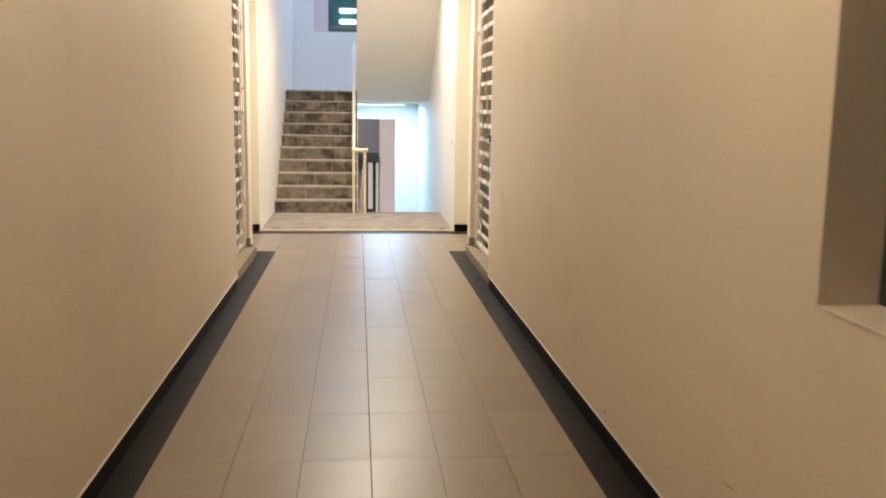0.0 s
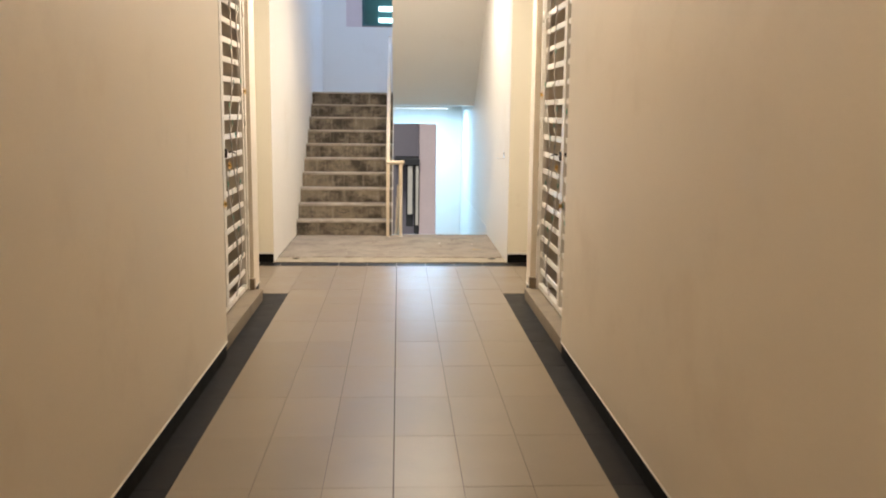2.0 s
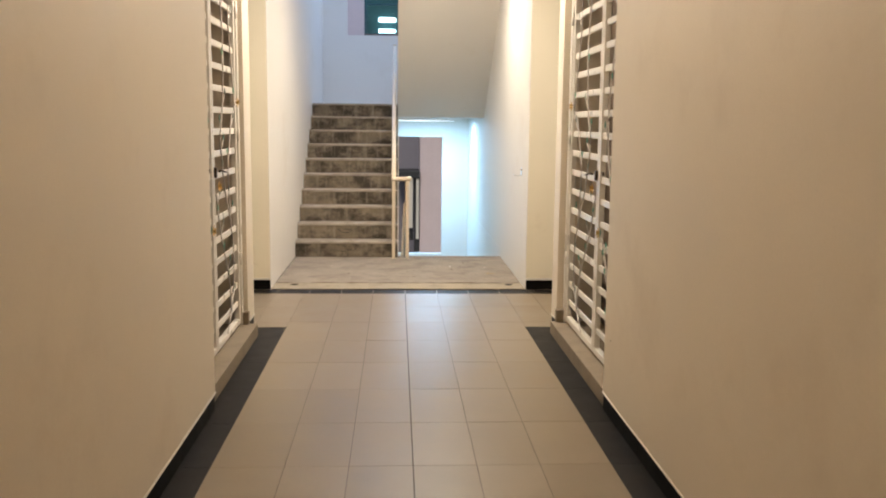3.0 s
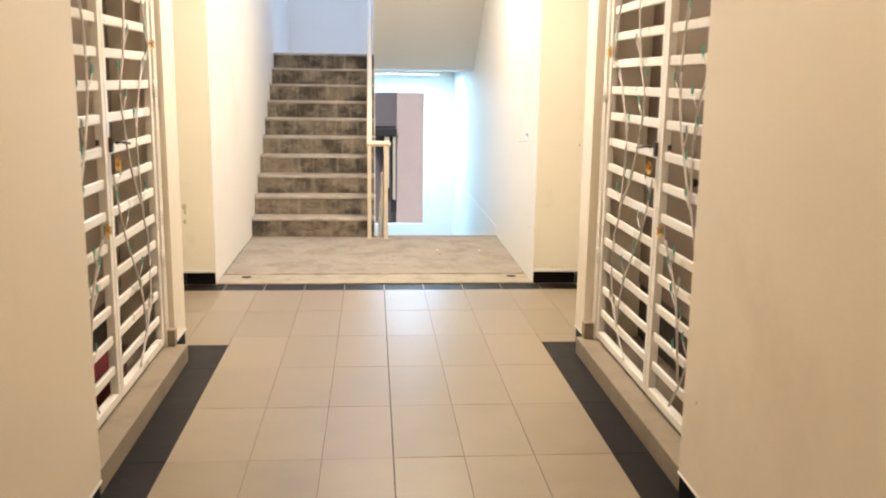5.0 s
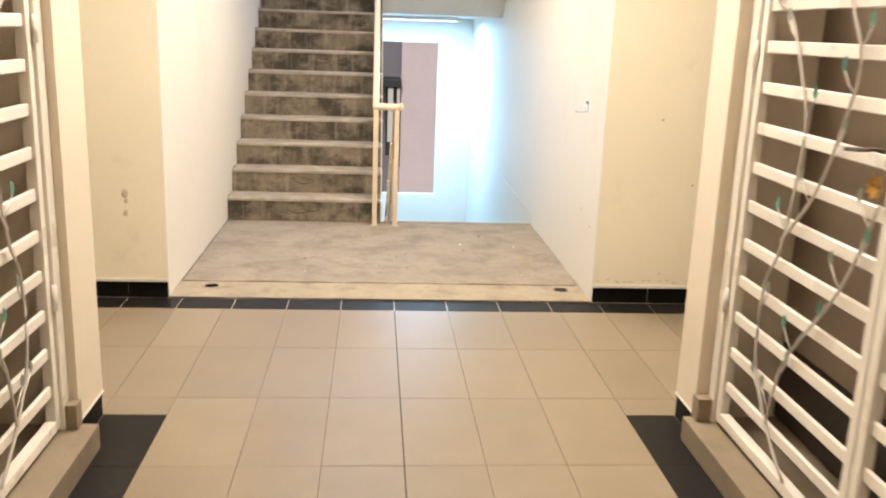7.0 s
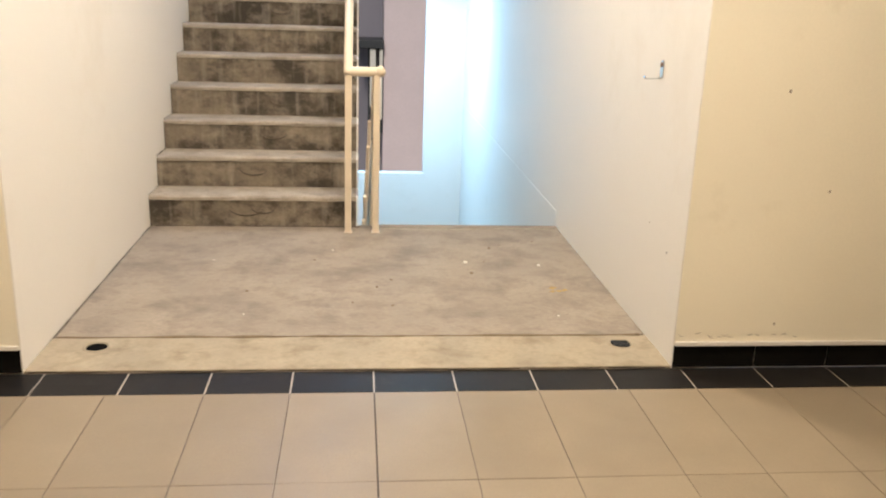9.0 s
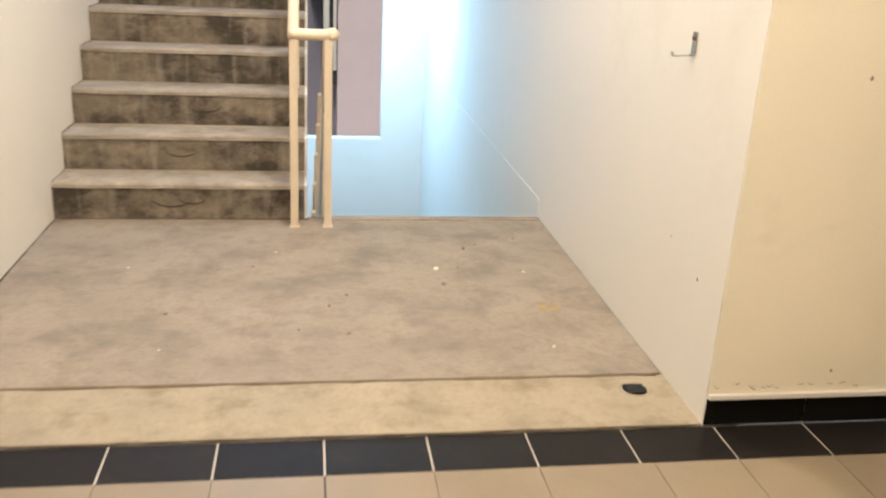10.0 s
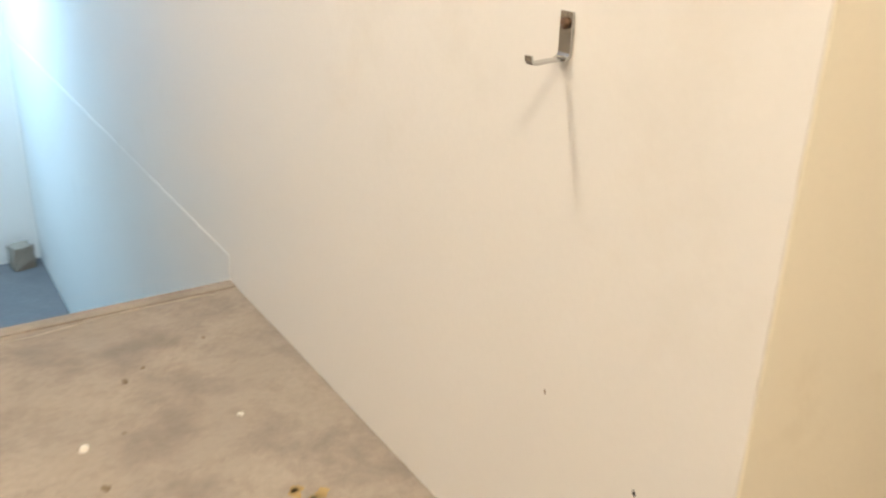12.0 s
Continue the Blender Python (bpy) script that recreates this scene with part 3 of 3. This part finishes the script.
# ---- drains, marks and litter ----
for x, kind in ((-1.08, 0), (1.03, 1)):
    dr = thing("floor_drain", "dark round drain hole with a broken grate" if kind else "dark open round drain hole in the screed", "drain", "landing drains", (x, 11.445, 0.004))
    # flat black disc paints the shade inside the drain hole
    part("rim", tube([(0, 0, -0.001), (0, 0, 0.0015)], 0.042, 18), HOLE_SHADE, dr, "flat black disc for the shade in the drain mouth")
    ring = bmesh.new()
    rv = []
    for rr, zz in ((0.040, 0.0015), (0.046, 0.006), (0.056, 0.0005)):
        rv.append([ring.verts.new((rr * (1 + 0.12 * noise.noise((a, x, rr))) * math.cos(a), rr * math.sin(a), zz)) for a in (2 * math.pi * k / 18 for k in range(18))])
    for a, b in zip(rv, rv[1:]):
        for k in range(18):
            ring.faces.new((a[k], a[(k + 1) % 18], b[(k + 1) % 18], b[k]))
    part("collar", ring, SILL, dr, "rough cement collar")
    if kind:
        for k in range(4):
            part("grate_bar", boxes((-0.034, 0.034, -0.025 + k * 0.016, -0.018 + k * 0.016, 0.002, 0.006)), IRON, dr)

structure("groove_dirt", boxes((XL, XR, 11.546, 11.567, -0.05, -0.03)), LEAFLIT, "brown dirt packed in the drain groove", "dirt")
# screed before the groove
structure("screed_strip", boxes((XL + 0.001, XR - 0.001, B1 + 0.005, 11.542, 0.004, 0.0045)), SILL, "smooth tan cement screed at the landing's edge", "floor")
bm = bmesh.new()
rows = []
for k in range(41):
    x, yb = XL + 0.001 + (XR - XL - 0.002) * k / 40, 11.395 + 0.014 * noise.noise((k * 0.4, 3, 1))
    rows.append([bm.verts.new(c) for c in ((x, B1 + 0.006, 0.0045), (x, B1 + 0.006, 0.0085), (x, yb - 0.006, 0.0085), (x, yb, 0.0045))])
for a, b in zip(rows, rows[1:]):
    for k in range(4):
        bm.faces.new((a[k], a[(k + 1) % 4], b[(k + 1) % 4], b[k]))
bm.faces.new(rows[0]), bm.faces.new(rows[-1][::-1])
structure("screed_lip", bm, SILL, "slightly raised worn screed before the drain channel", "floor")
rng = random.Random(4)
for k in range(18):
    x, y, r = rng.uniform(-0.9, 1.08), rng.uniform(11.65, 13.2), rng.uniform(0.003, 0.008)
    if k < 3:
        x, y, r = ((0.512, 12.578, 0.012), (0.522, 12.40, 0.010), (0.678, 12.85, 0.009))[k]
    bm = bmesh.new()
    bmesh.ops.create_icosphere(bm, subdivisions=1, radius=r)
    for v in bm.verts:
        v.co = Vector((v.co.x * 1.6, v.co.y, v.co.z * 0.5)) + noise.noise_vector(v.co * 200 + Vector((k, 0, 0))) * r * 0.4
    ob = part("debris_chip", bm, CHIP if k % 3 == 0 else LEAFLIT)
    ob.matrix_basis = pose(x, y, r * 0.35, 0, 0, rng.uniform(0, 360))
    tagged(ob, "small pale plaster chip on the landing" if k % 3 == 0 else "small brown dry scrap on the landing", "debris", "scattered debris")
# yellowish smear
bm = bmesh.new()
for k in range(7):
    c = Vector((0.92 + rng.uniform(-0.05, 0.05), 12.12 + rng.uniform(-0.06, 0.06), 0.0015))
    vs = [bm.verts.new(c + Vector((rng.uniform(0.008, 0.022) * math.cos(a), rng.uniform(0.008, 0.022) * math.sin(a), 0))) for a in (2 * math.pi * i / 9 for i in range(9))]
    bm.faces.new(vs)
YSTAIN = material("ochre_smear", (0.36, 0.24, 0.09), 0.9, 0.2, 30, 150)
tagged(part("floor_stain", bm, YSTAIN), "ochre smear on the concrete landing", "stain", kind="stuff")

# nail holes and scuffs on walls
def mark(x, y, z, nrm, r, mat=MARK, label="small dark nail mark on the painted wall"):
    bm = bmesh.new()
    bmesh.ops.create_icosphere(bm, subdivisions=1, radius=r)
    for v in bm.verts:
        v.co = Vector((v.co.x * (0.25 if nrm == "x" else 1), v.co.y * (0.25 if nrm == "y" else 1), v.co.z * 1.3))
    ob = part("wall_mark", bm, mat)
    ob.matrix_basis = pose(x, y, z)
    tagged(ob, label, "mark", "nail marks")


for m in ((XR, 11.40, 0.416, "x", 0.005, IRON), (XR, 11.64, 0.479, "x", 0.004), (1.493, B1, 1.084, "y", 0.006), (1.702, B1, 0.715, "y", 0.005), (1.56, B1, 0.185, "y", 0.005),
          (W, 3.93, 0.161, "x", 0.007), (W, 7.49, 0.43, "x", 0.006), (-1.49, B1, 0.60, "y", 0.022, FAINT), (-1.485, B1, 0.56, "y", 0.014, FAINT), (-1.49, B1, 0.49, "y", 0.016, FAINT)):
    mark(*m)
# short scratch on the corridor wall
tagged(part("wall_scratch", tube([(W, 2.632, 0.389), (W, 2.585, 0.396), (W, 2.538, 0.40)], [0.001, 0.0022, 0.001], 6), MARK), "short dark scratch on the cream wall", "mark", "nail marks")
# flaking paint over the skirting of the yellow wall
for k in range(14):
    x = 1.19 + 0.05 * k + rng.uniform(-0.02, 0.02) if k < 9 else rng.uniform(1.2, 2.2)
    z = SK + 0.03 + rng.uniform(0, 0.02)
    pts = [(x + 0.012 * i, B1, z + rng.uniform(-0.006, 0.006)) for i in range(3)]
    tagged(part("paint_flake", tube(pts, [0.0006, 0.0018, 0.0006], 5), MARK), "hairline flake in the paint above the skirting", "mark", "paint flakes")
# crack down the jamb's corner
pts = [(XR - 0.003, B1 + 0.004, 0.12 + 0.1 * i) for i in range(14)]
pts = [(x, y + rng.uniform(-0.001, 0.001), z) for x, y, z in pts]
tagged(part("corner_crack", tube(pts, [0.0005 + 0.0007 * (i % 3 == 0) for i in range(14)], 5), FAINT), "hairline crack along the painted corner", "mark")
# arc scuffs left by shoes on the lower risers
for i, x, rr in ((0, -0.72, 0.10), (0, -0.62, 0.07), (1, -0.70, 0.085), (2, -0.60, 0.09), (3, -0.55, 0.10), (4, -0.50, 0.08), (6, -0.62, 0.08)):
    y, z = 13.30 + GO * i, RISE * i + 0.115
    pts = [(x + rr * math.cos(a), y + 0.0005, z + 0.5 * rr * math.sin(a)) for a in (math.pi * (1.05 + 0.9 * k / 10) for k in range(11))]
    tagged(part("scuff_arc", tube(pts, [0.001 + 0.004 * math.sin(math.pi * k / 10) for k in range(11)], 6), SCUFF_SHADE), "dark curved shoe scuff on a concrete riser", "mark", "riser scuffs")
# dark strips in joints of floor, steps and walls, for dirt and corner shade
def joint(pts, lo, hi, label, mat=SCUFF_SHADE):
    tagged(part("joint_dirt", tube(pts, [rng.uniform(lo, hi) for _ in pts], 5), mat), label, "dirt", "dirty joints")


jl = "line of dirt and corner shade where floor meets the stair wall"
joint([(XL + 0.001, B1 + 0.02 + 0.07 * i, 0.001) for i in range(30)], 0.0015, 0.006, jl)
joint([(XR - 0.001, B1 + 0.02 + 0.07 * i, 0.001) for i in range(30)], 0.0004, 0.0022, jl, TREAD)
joint([(XL + 0.03 + 0.05 * i, 13.298 + rng.uniform(-0.003, 0.003), 0.001) for i in range(25)], 0.001, 0.005, "line of dirt and corner shade at the foot of the first riser")
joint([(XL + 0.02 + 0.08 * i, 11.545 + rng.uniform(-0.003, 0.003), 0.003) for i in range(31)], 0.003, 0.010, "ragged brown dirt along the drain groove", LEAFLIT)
joint([(XL + 0.02 + 0.08 * i, B1 + 0.004 + rng.uniform(-0.002, 0.002), 0.003) for i in range(31)], 0.0008, 0.003, "dark line between screed and black tiles")
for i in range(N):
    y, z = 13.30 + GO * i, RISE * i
    joint([(XL + 0.001, y - 0.004, z + 0.02 * k) for k in range(9)], 0.001, 0.006, "dark grime and corner shade where a riser meets the wall")
    joint([(XL + 0.001, y + 0.03 * k, z + RISE + 0.001) for k in range(9)], 0.0008, 0.004, "dark grime and corner shade where a tread meets the wall")
# broken concrete block in the corner of the lower half landing
bm = soft_box(-0.085, 0.085, -0.075, 0.075, 0, 0.21, 0.014, 2)
bmesh.ops.subdivide_edges(bm, edges=bm.edges[:], cuts=2, use_grid_fill=True)
for v in bm.verts:
    v.co += noise.noise_vector(v.co * 13) * 0.016 * min(1, v.co.z * 30)
ob = part("concrete_block", bm, CONCRETE)
ob.matrix_basis = pose(1.0, 18.25, -1.85, 0, 0, 14)
tagged(ob, "small broken grey concrete block in the landing corner", "block")
# raised cement bead beside the landing's edge
tagged(part("cement_bead", tube([(0.1 + 0.1 * i, E - 0.075 - 0.02 * math.sin(0.6 * i) + rng.uniform(-0.006, 0.006), -0.001) for i in range(11)], [0.003 + 0.003 * (i % 2) for i in range(11)], 6), TREAD), "rough pale cement bead along the landing edge", "cement")

# ---- outside ----
structure("ground", boxes((-300, 300, BACK + 0.2, 600, -14.2, -14.0)), ROAD, "dark grey ground outside", "ground")
# facing block: a pink wing and a grey recessed part with a dark eave
fb = thing("apartment_building", "pinkish rendered apartment block facing the stairwell", "building", at=(3.0, 50, -6))
part("wall", boxes((-1.85, 14, 0, 8, -8.0, 26)), PINK, fb)
part("recessed_wall", boxes((-14, -1.86, 2, 8, -8.0, 9.0)), GREY, fb, "grey recessed wall")
part("eave", soft_box(-3.2, -1.86, -0.4, 1.9, 4.65, 5.05, 0.05), IRON, fb, "dark canopy edge")
for px, pw, pz in ((-2.36, 0.26, 2.0), (-1.98, 0.15, 1.4)):
    part("pillar", soft_box(px - pw / 2, px + pw / 2, -0.3, 0.0, pz, 4.64, 0.02), CHIP, fb, "pale panel below the canopy")
    # solid dark sheet in place of the shaded gap around the panel
    part("dark_gap", boxes((px - pw / 2 - 0.09, px + pw / 2 + 0.05, 0.01, 0.06, pz - 0.7, 4.64)), IRON, fb, "dark sheet for the shade in the gap behind a pale panel")
# upper window: pink surround, brown bottom frame, teal pane
w2 = thing("window_2", "teal glazed stairwell window with pink reveal and brown frame", "window", at=(0, BACK, UZ0))
w2["kind"] = "structure"
O = Vector((0, BACK, UZ0))


def wp(nm, bm, mat, label=""):
    bmesh.ops.translate(bm, vec=-O, verts=bm.verts[:])
    return part(nm, bm, mat, w2, label)


wp("reveal", boxes((UX0 + 0.001, -0.645, BACK + 0.02, BACK + 0.145, UZ0 + 0.001, UZ1 - 0.001)), PINK, "pinkish rendered side")
wp("window_sill", boxes((-0.644, UX1 - 0.001, BACK + 0.03, BACK + 0.145, UZ0 + 0.001, UZ0 + 0.025)), FRAME)
wp("window_frame", boxes((-0.644, -0.60, BACK + 0.05, BACK + 0.1, UZ0 + 0.026, UZ1 - 0.001), (-0.60, UX1 - 0.002, BACK + 0.05, BACK + 0.1, UZ0 + 0.026, UZ0 + 0.05), (0.1, 0.14, BACK + 0.05, BACK + 0.1, UZ0 + 0.05, UZ1 - 0.001), (-0.60, 0.1, BACK + 0.055, BACK + 0.095, 3.575, 3.61)), TEAL, "dark teal frame")
pn = wp("pane", boxes((-0.60, 0.1, BACK + 0.07, BACK + 0.076, UZ0 + 0.05, UZ1 - 0.002)), GLASS)
pn.visible_shadow = False
# lit gallery above the grey wall of the facing block
part("upper_wall", boxes((-14, -1.86, 2, 8, 9.0, 26)), TEAL, fb, "dark teal shaded upper wall")
part("brown_band", soft_box(-8.0, -1.87, 1.7, 1.99, 11.2, 12.17, 0.03), FRAME, fb, "brown band under the lit gallery")
for k in range(2):
    part("tube_lamp", soft_box(-4.1, -3.15, 1.7, 1.9, 12.92 - 0.60 * k, 13.17 - 0.60 * k, 0.1), GLOW_WHITE, fb, "glowing tube lamp")

# ---- lamps ----
for nm, (lx, ly, lz), sx, sy, pw, col in LAMPS:
    # the two corridor fills get a ceiling lamp body too, out of view
    lamp = thing("ceiling_lamp" if col in "wa" else "batten_lamp", "warm square ceiling lamp, out of view" if col in "wa" else "cool white fluorescent batten lamp", "lamp", at=(lx, ly, lz))
    part("housing", soft_box(-sx / 2 - 0.02, sx / 2 + 0.02, -sy / 2 - 0.02, sy / 2 + 0.02, 0.005, 0.05, 0.01), WHITE, lamp)
    part("diffuser", soft_box(-sx / 2, sx / 2, -sy / 2, sy / 2, 0.001, 0.0045, 0.001), GLOW_WARM if col in "wa" else GLOW_WHITE, lamp, "glowing diffuser")

# ---- tiles and skirting ----
def tile_mesh(name, dx, dy, mat, depth=0.008, r=0.0014):
    bm = boxes((r, dx - r, r, dy - r, -depth, 0))
    top = [f for f in bm.faces if all(abs(v.co.z) < 1e-6 for v in f.verts)][0]
    bmesh.ops.inset_region(bm, faces=[top], thickness=0.0015, depth=0)
    for v in bm.verts:
        if abs(v.co.z) < 1e-6 and (v.co.x < r + 1e-4 or v.co.x > dx - r - 1e-4 or v.co.y < r + 1e-4 or v.co.y > dy - r - 1e-4):
            v.co.z -= 0.0012
    bmesh.ops.recalc_face_normals(bm, faces=bm.faces[:])
    me = bpy.data.meshes.new(name)
    bm.to_mesh(me)
    bm.free()
    me.materials.append(mat)
    return me


CACHE = {}


def tile(name, x, y, dx, dy, mat, parent, m=None, z=0.0):
    key = (round(dx, 3), round(dy, 3), mat.name)
    if key not in CACHE:
        CACHE[key] = tile_mesh(name, dx, dy, mat)
    ob = new(name, CACHE[key])
    ob.parent = parent
    ob.matrix_basis = m if m else pose(x, y, z + rng.uniform(-0.0004, 0.0004))
    return ob


IN = 0.94
cols = [(-IN, -0.6), (-0.6, -0.3), (-0.3, -0.0018), (0.0018, 0.3), (0.3, 0.6), (0.6, IN)]
k = 0
while B0 - 0.6 * k > -2.1:
    y = B0 - 0.6 * (k + 1)
    for a, b in cols:
        tile("floor_tile", a, y, b - a, 0.6, TILE, floor)
    if y < P1 - 0.3:
        y1 = min(y + 0.6, P1)
        for s in (-1, 1):
            tile("border_tile", IN if s > 0 else -PIER[s], y, PIER[s] - IN, y1 - y, BLACK, floor)
    k += 1
for s in (-1, 1):
    for c in range(10):
        xa = IN + (0 if c == 0 else 0.3 * c - 0.04)
        xb = IN + 0.3 * (c + 1) - 0.04
        for ya, yb in ((P1, 9.83), (9.83, 10.43), (10.43, 11.03)):
            tile("floor_tile", xa if s > 0 else -xb, ya, xb - xa, yb - ya, TILE, floor)
bed = part("pale_joint", boxes((-4.1, 4.1, B0 + 0.002, B1 + 0.003, -0.0039, -0.0025)), PALE, floor)
for c in range(-13, 13):
    tile("strip_tile", 0.3 * c + 0.002, B0, 0.296, B1 - B0, BLACK, floor, None, 0.001)


def skirt(wall, x, y, length, rz):
    """One skirting tile, upright, its foot at x, y and running along rz."""
    key = ("skirt", round(length, 3))
    if key not in CACHE:
        CACHE[key] = tile_mesh("skirting_tile", length, SK - 0.006, SKIRT_SHADE)
    ob = new("skirting_tile", CACHE[key])
    ob.parent = wall
    ob.matrix_basis = pose(x, y, 0.001, 90, 0, rz)


for s, wall in ((1, wall_east), (-1, wall_west)):
    y = -2.1
    while y < G0[s] - 0.01:
        ln = min(0.6, G0[s] - y)
        skirt(wall, s * (W + 0.003), y + ln if s > 0 else y, ln, -90 * s)
        y += ln
for s, nm in ((1, "pier_east"), (-1, "pier_west")):
    pier = bpy.data.objects[nm]
    ln = P1 - G1[s] - 0.004
    skirt(pier, s * (PIER[s] + 0.003), P1 - 0.002 if s > 0 else G1[s] + 0.002, ln, -90 if s > 0 else 90)
    wall = bpy.data.objects["wall_north_east" if s > 0 else "wall_north_west"]
    for c in range(9):
        if s > 0:
            a = XR if c == 0 else 1.2 + 0.3 * (c - 1) + 0.002
            b = 1.2 + 0.3 * c
            if c == 0:
                continue
            skirt(wall, a if c > 1 else XR, B1 + 0.003, b - (a if c > 1 else XR), 0)
        else:
            b = XL if c == 0 else -1.5 - 0.3 * (c - 1)
            a = -1.5 - 0.3 * c
            skirt(wall, a, B1 + 0.003, b - a, 0)
    # plaster lip over the skirting
for nm, bm in (("trim_east", boxes((W - 0.006, W, -2.2, G0[1], SK, SK + 0.012))), ("trim_west", boxes((-W, -W + 0.006, -2.2, G0[-1], SK, SK + 0.012))),
               ("trim_north_east", boxes((XR, 4.1, B1 - 0.012, B1, SK - 0.002, SK + 0.016))), ("trim_north_west", boxes((-4.1, XL, B1 - 0.012, B1, SK - 0.002, SK + 0.016))),
               ("trim_pier_east", boxes((PIER[1] - 0.006, PIER[1], G1[1], P1, SK, SK + 0.012))), ("trim_pier_west", boxes((-PIER[-1], -PIER[-1] + 0.006, G1[-1], P1, SK, SK + 0.012)))):
    bmesh.ops.bevel(bm, geom=bm.edges[:], offset=0.0025, segments=2, affect="EDGES")
    structure(nm, bm, WHITE, "thin cream plaster lip above the black skirting", "trim")
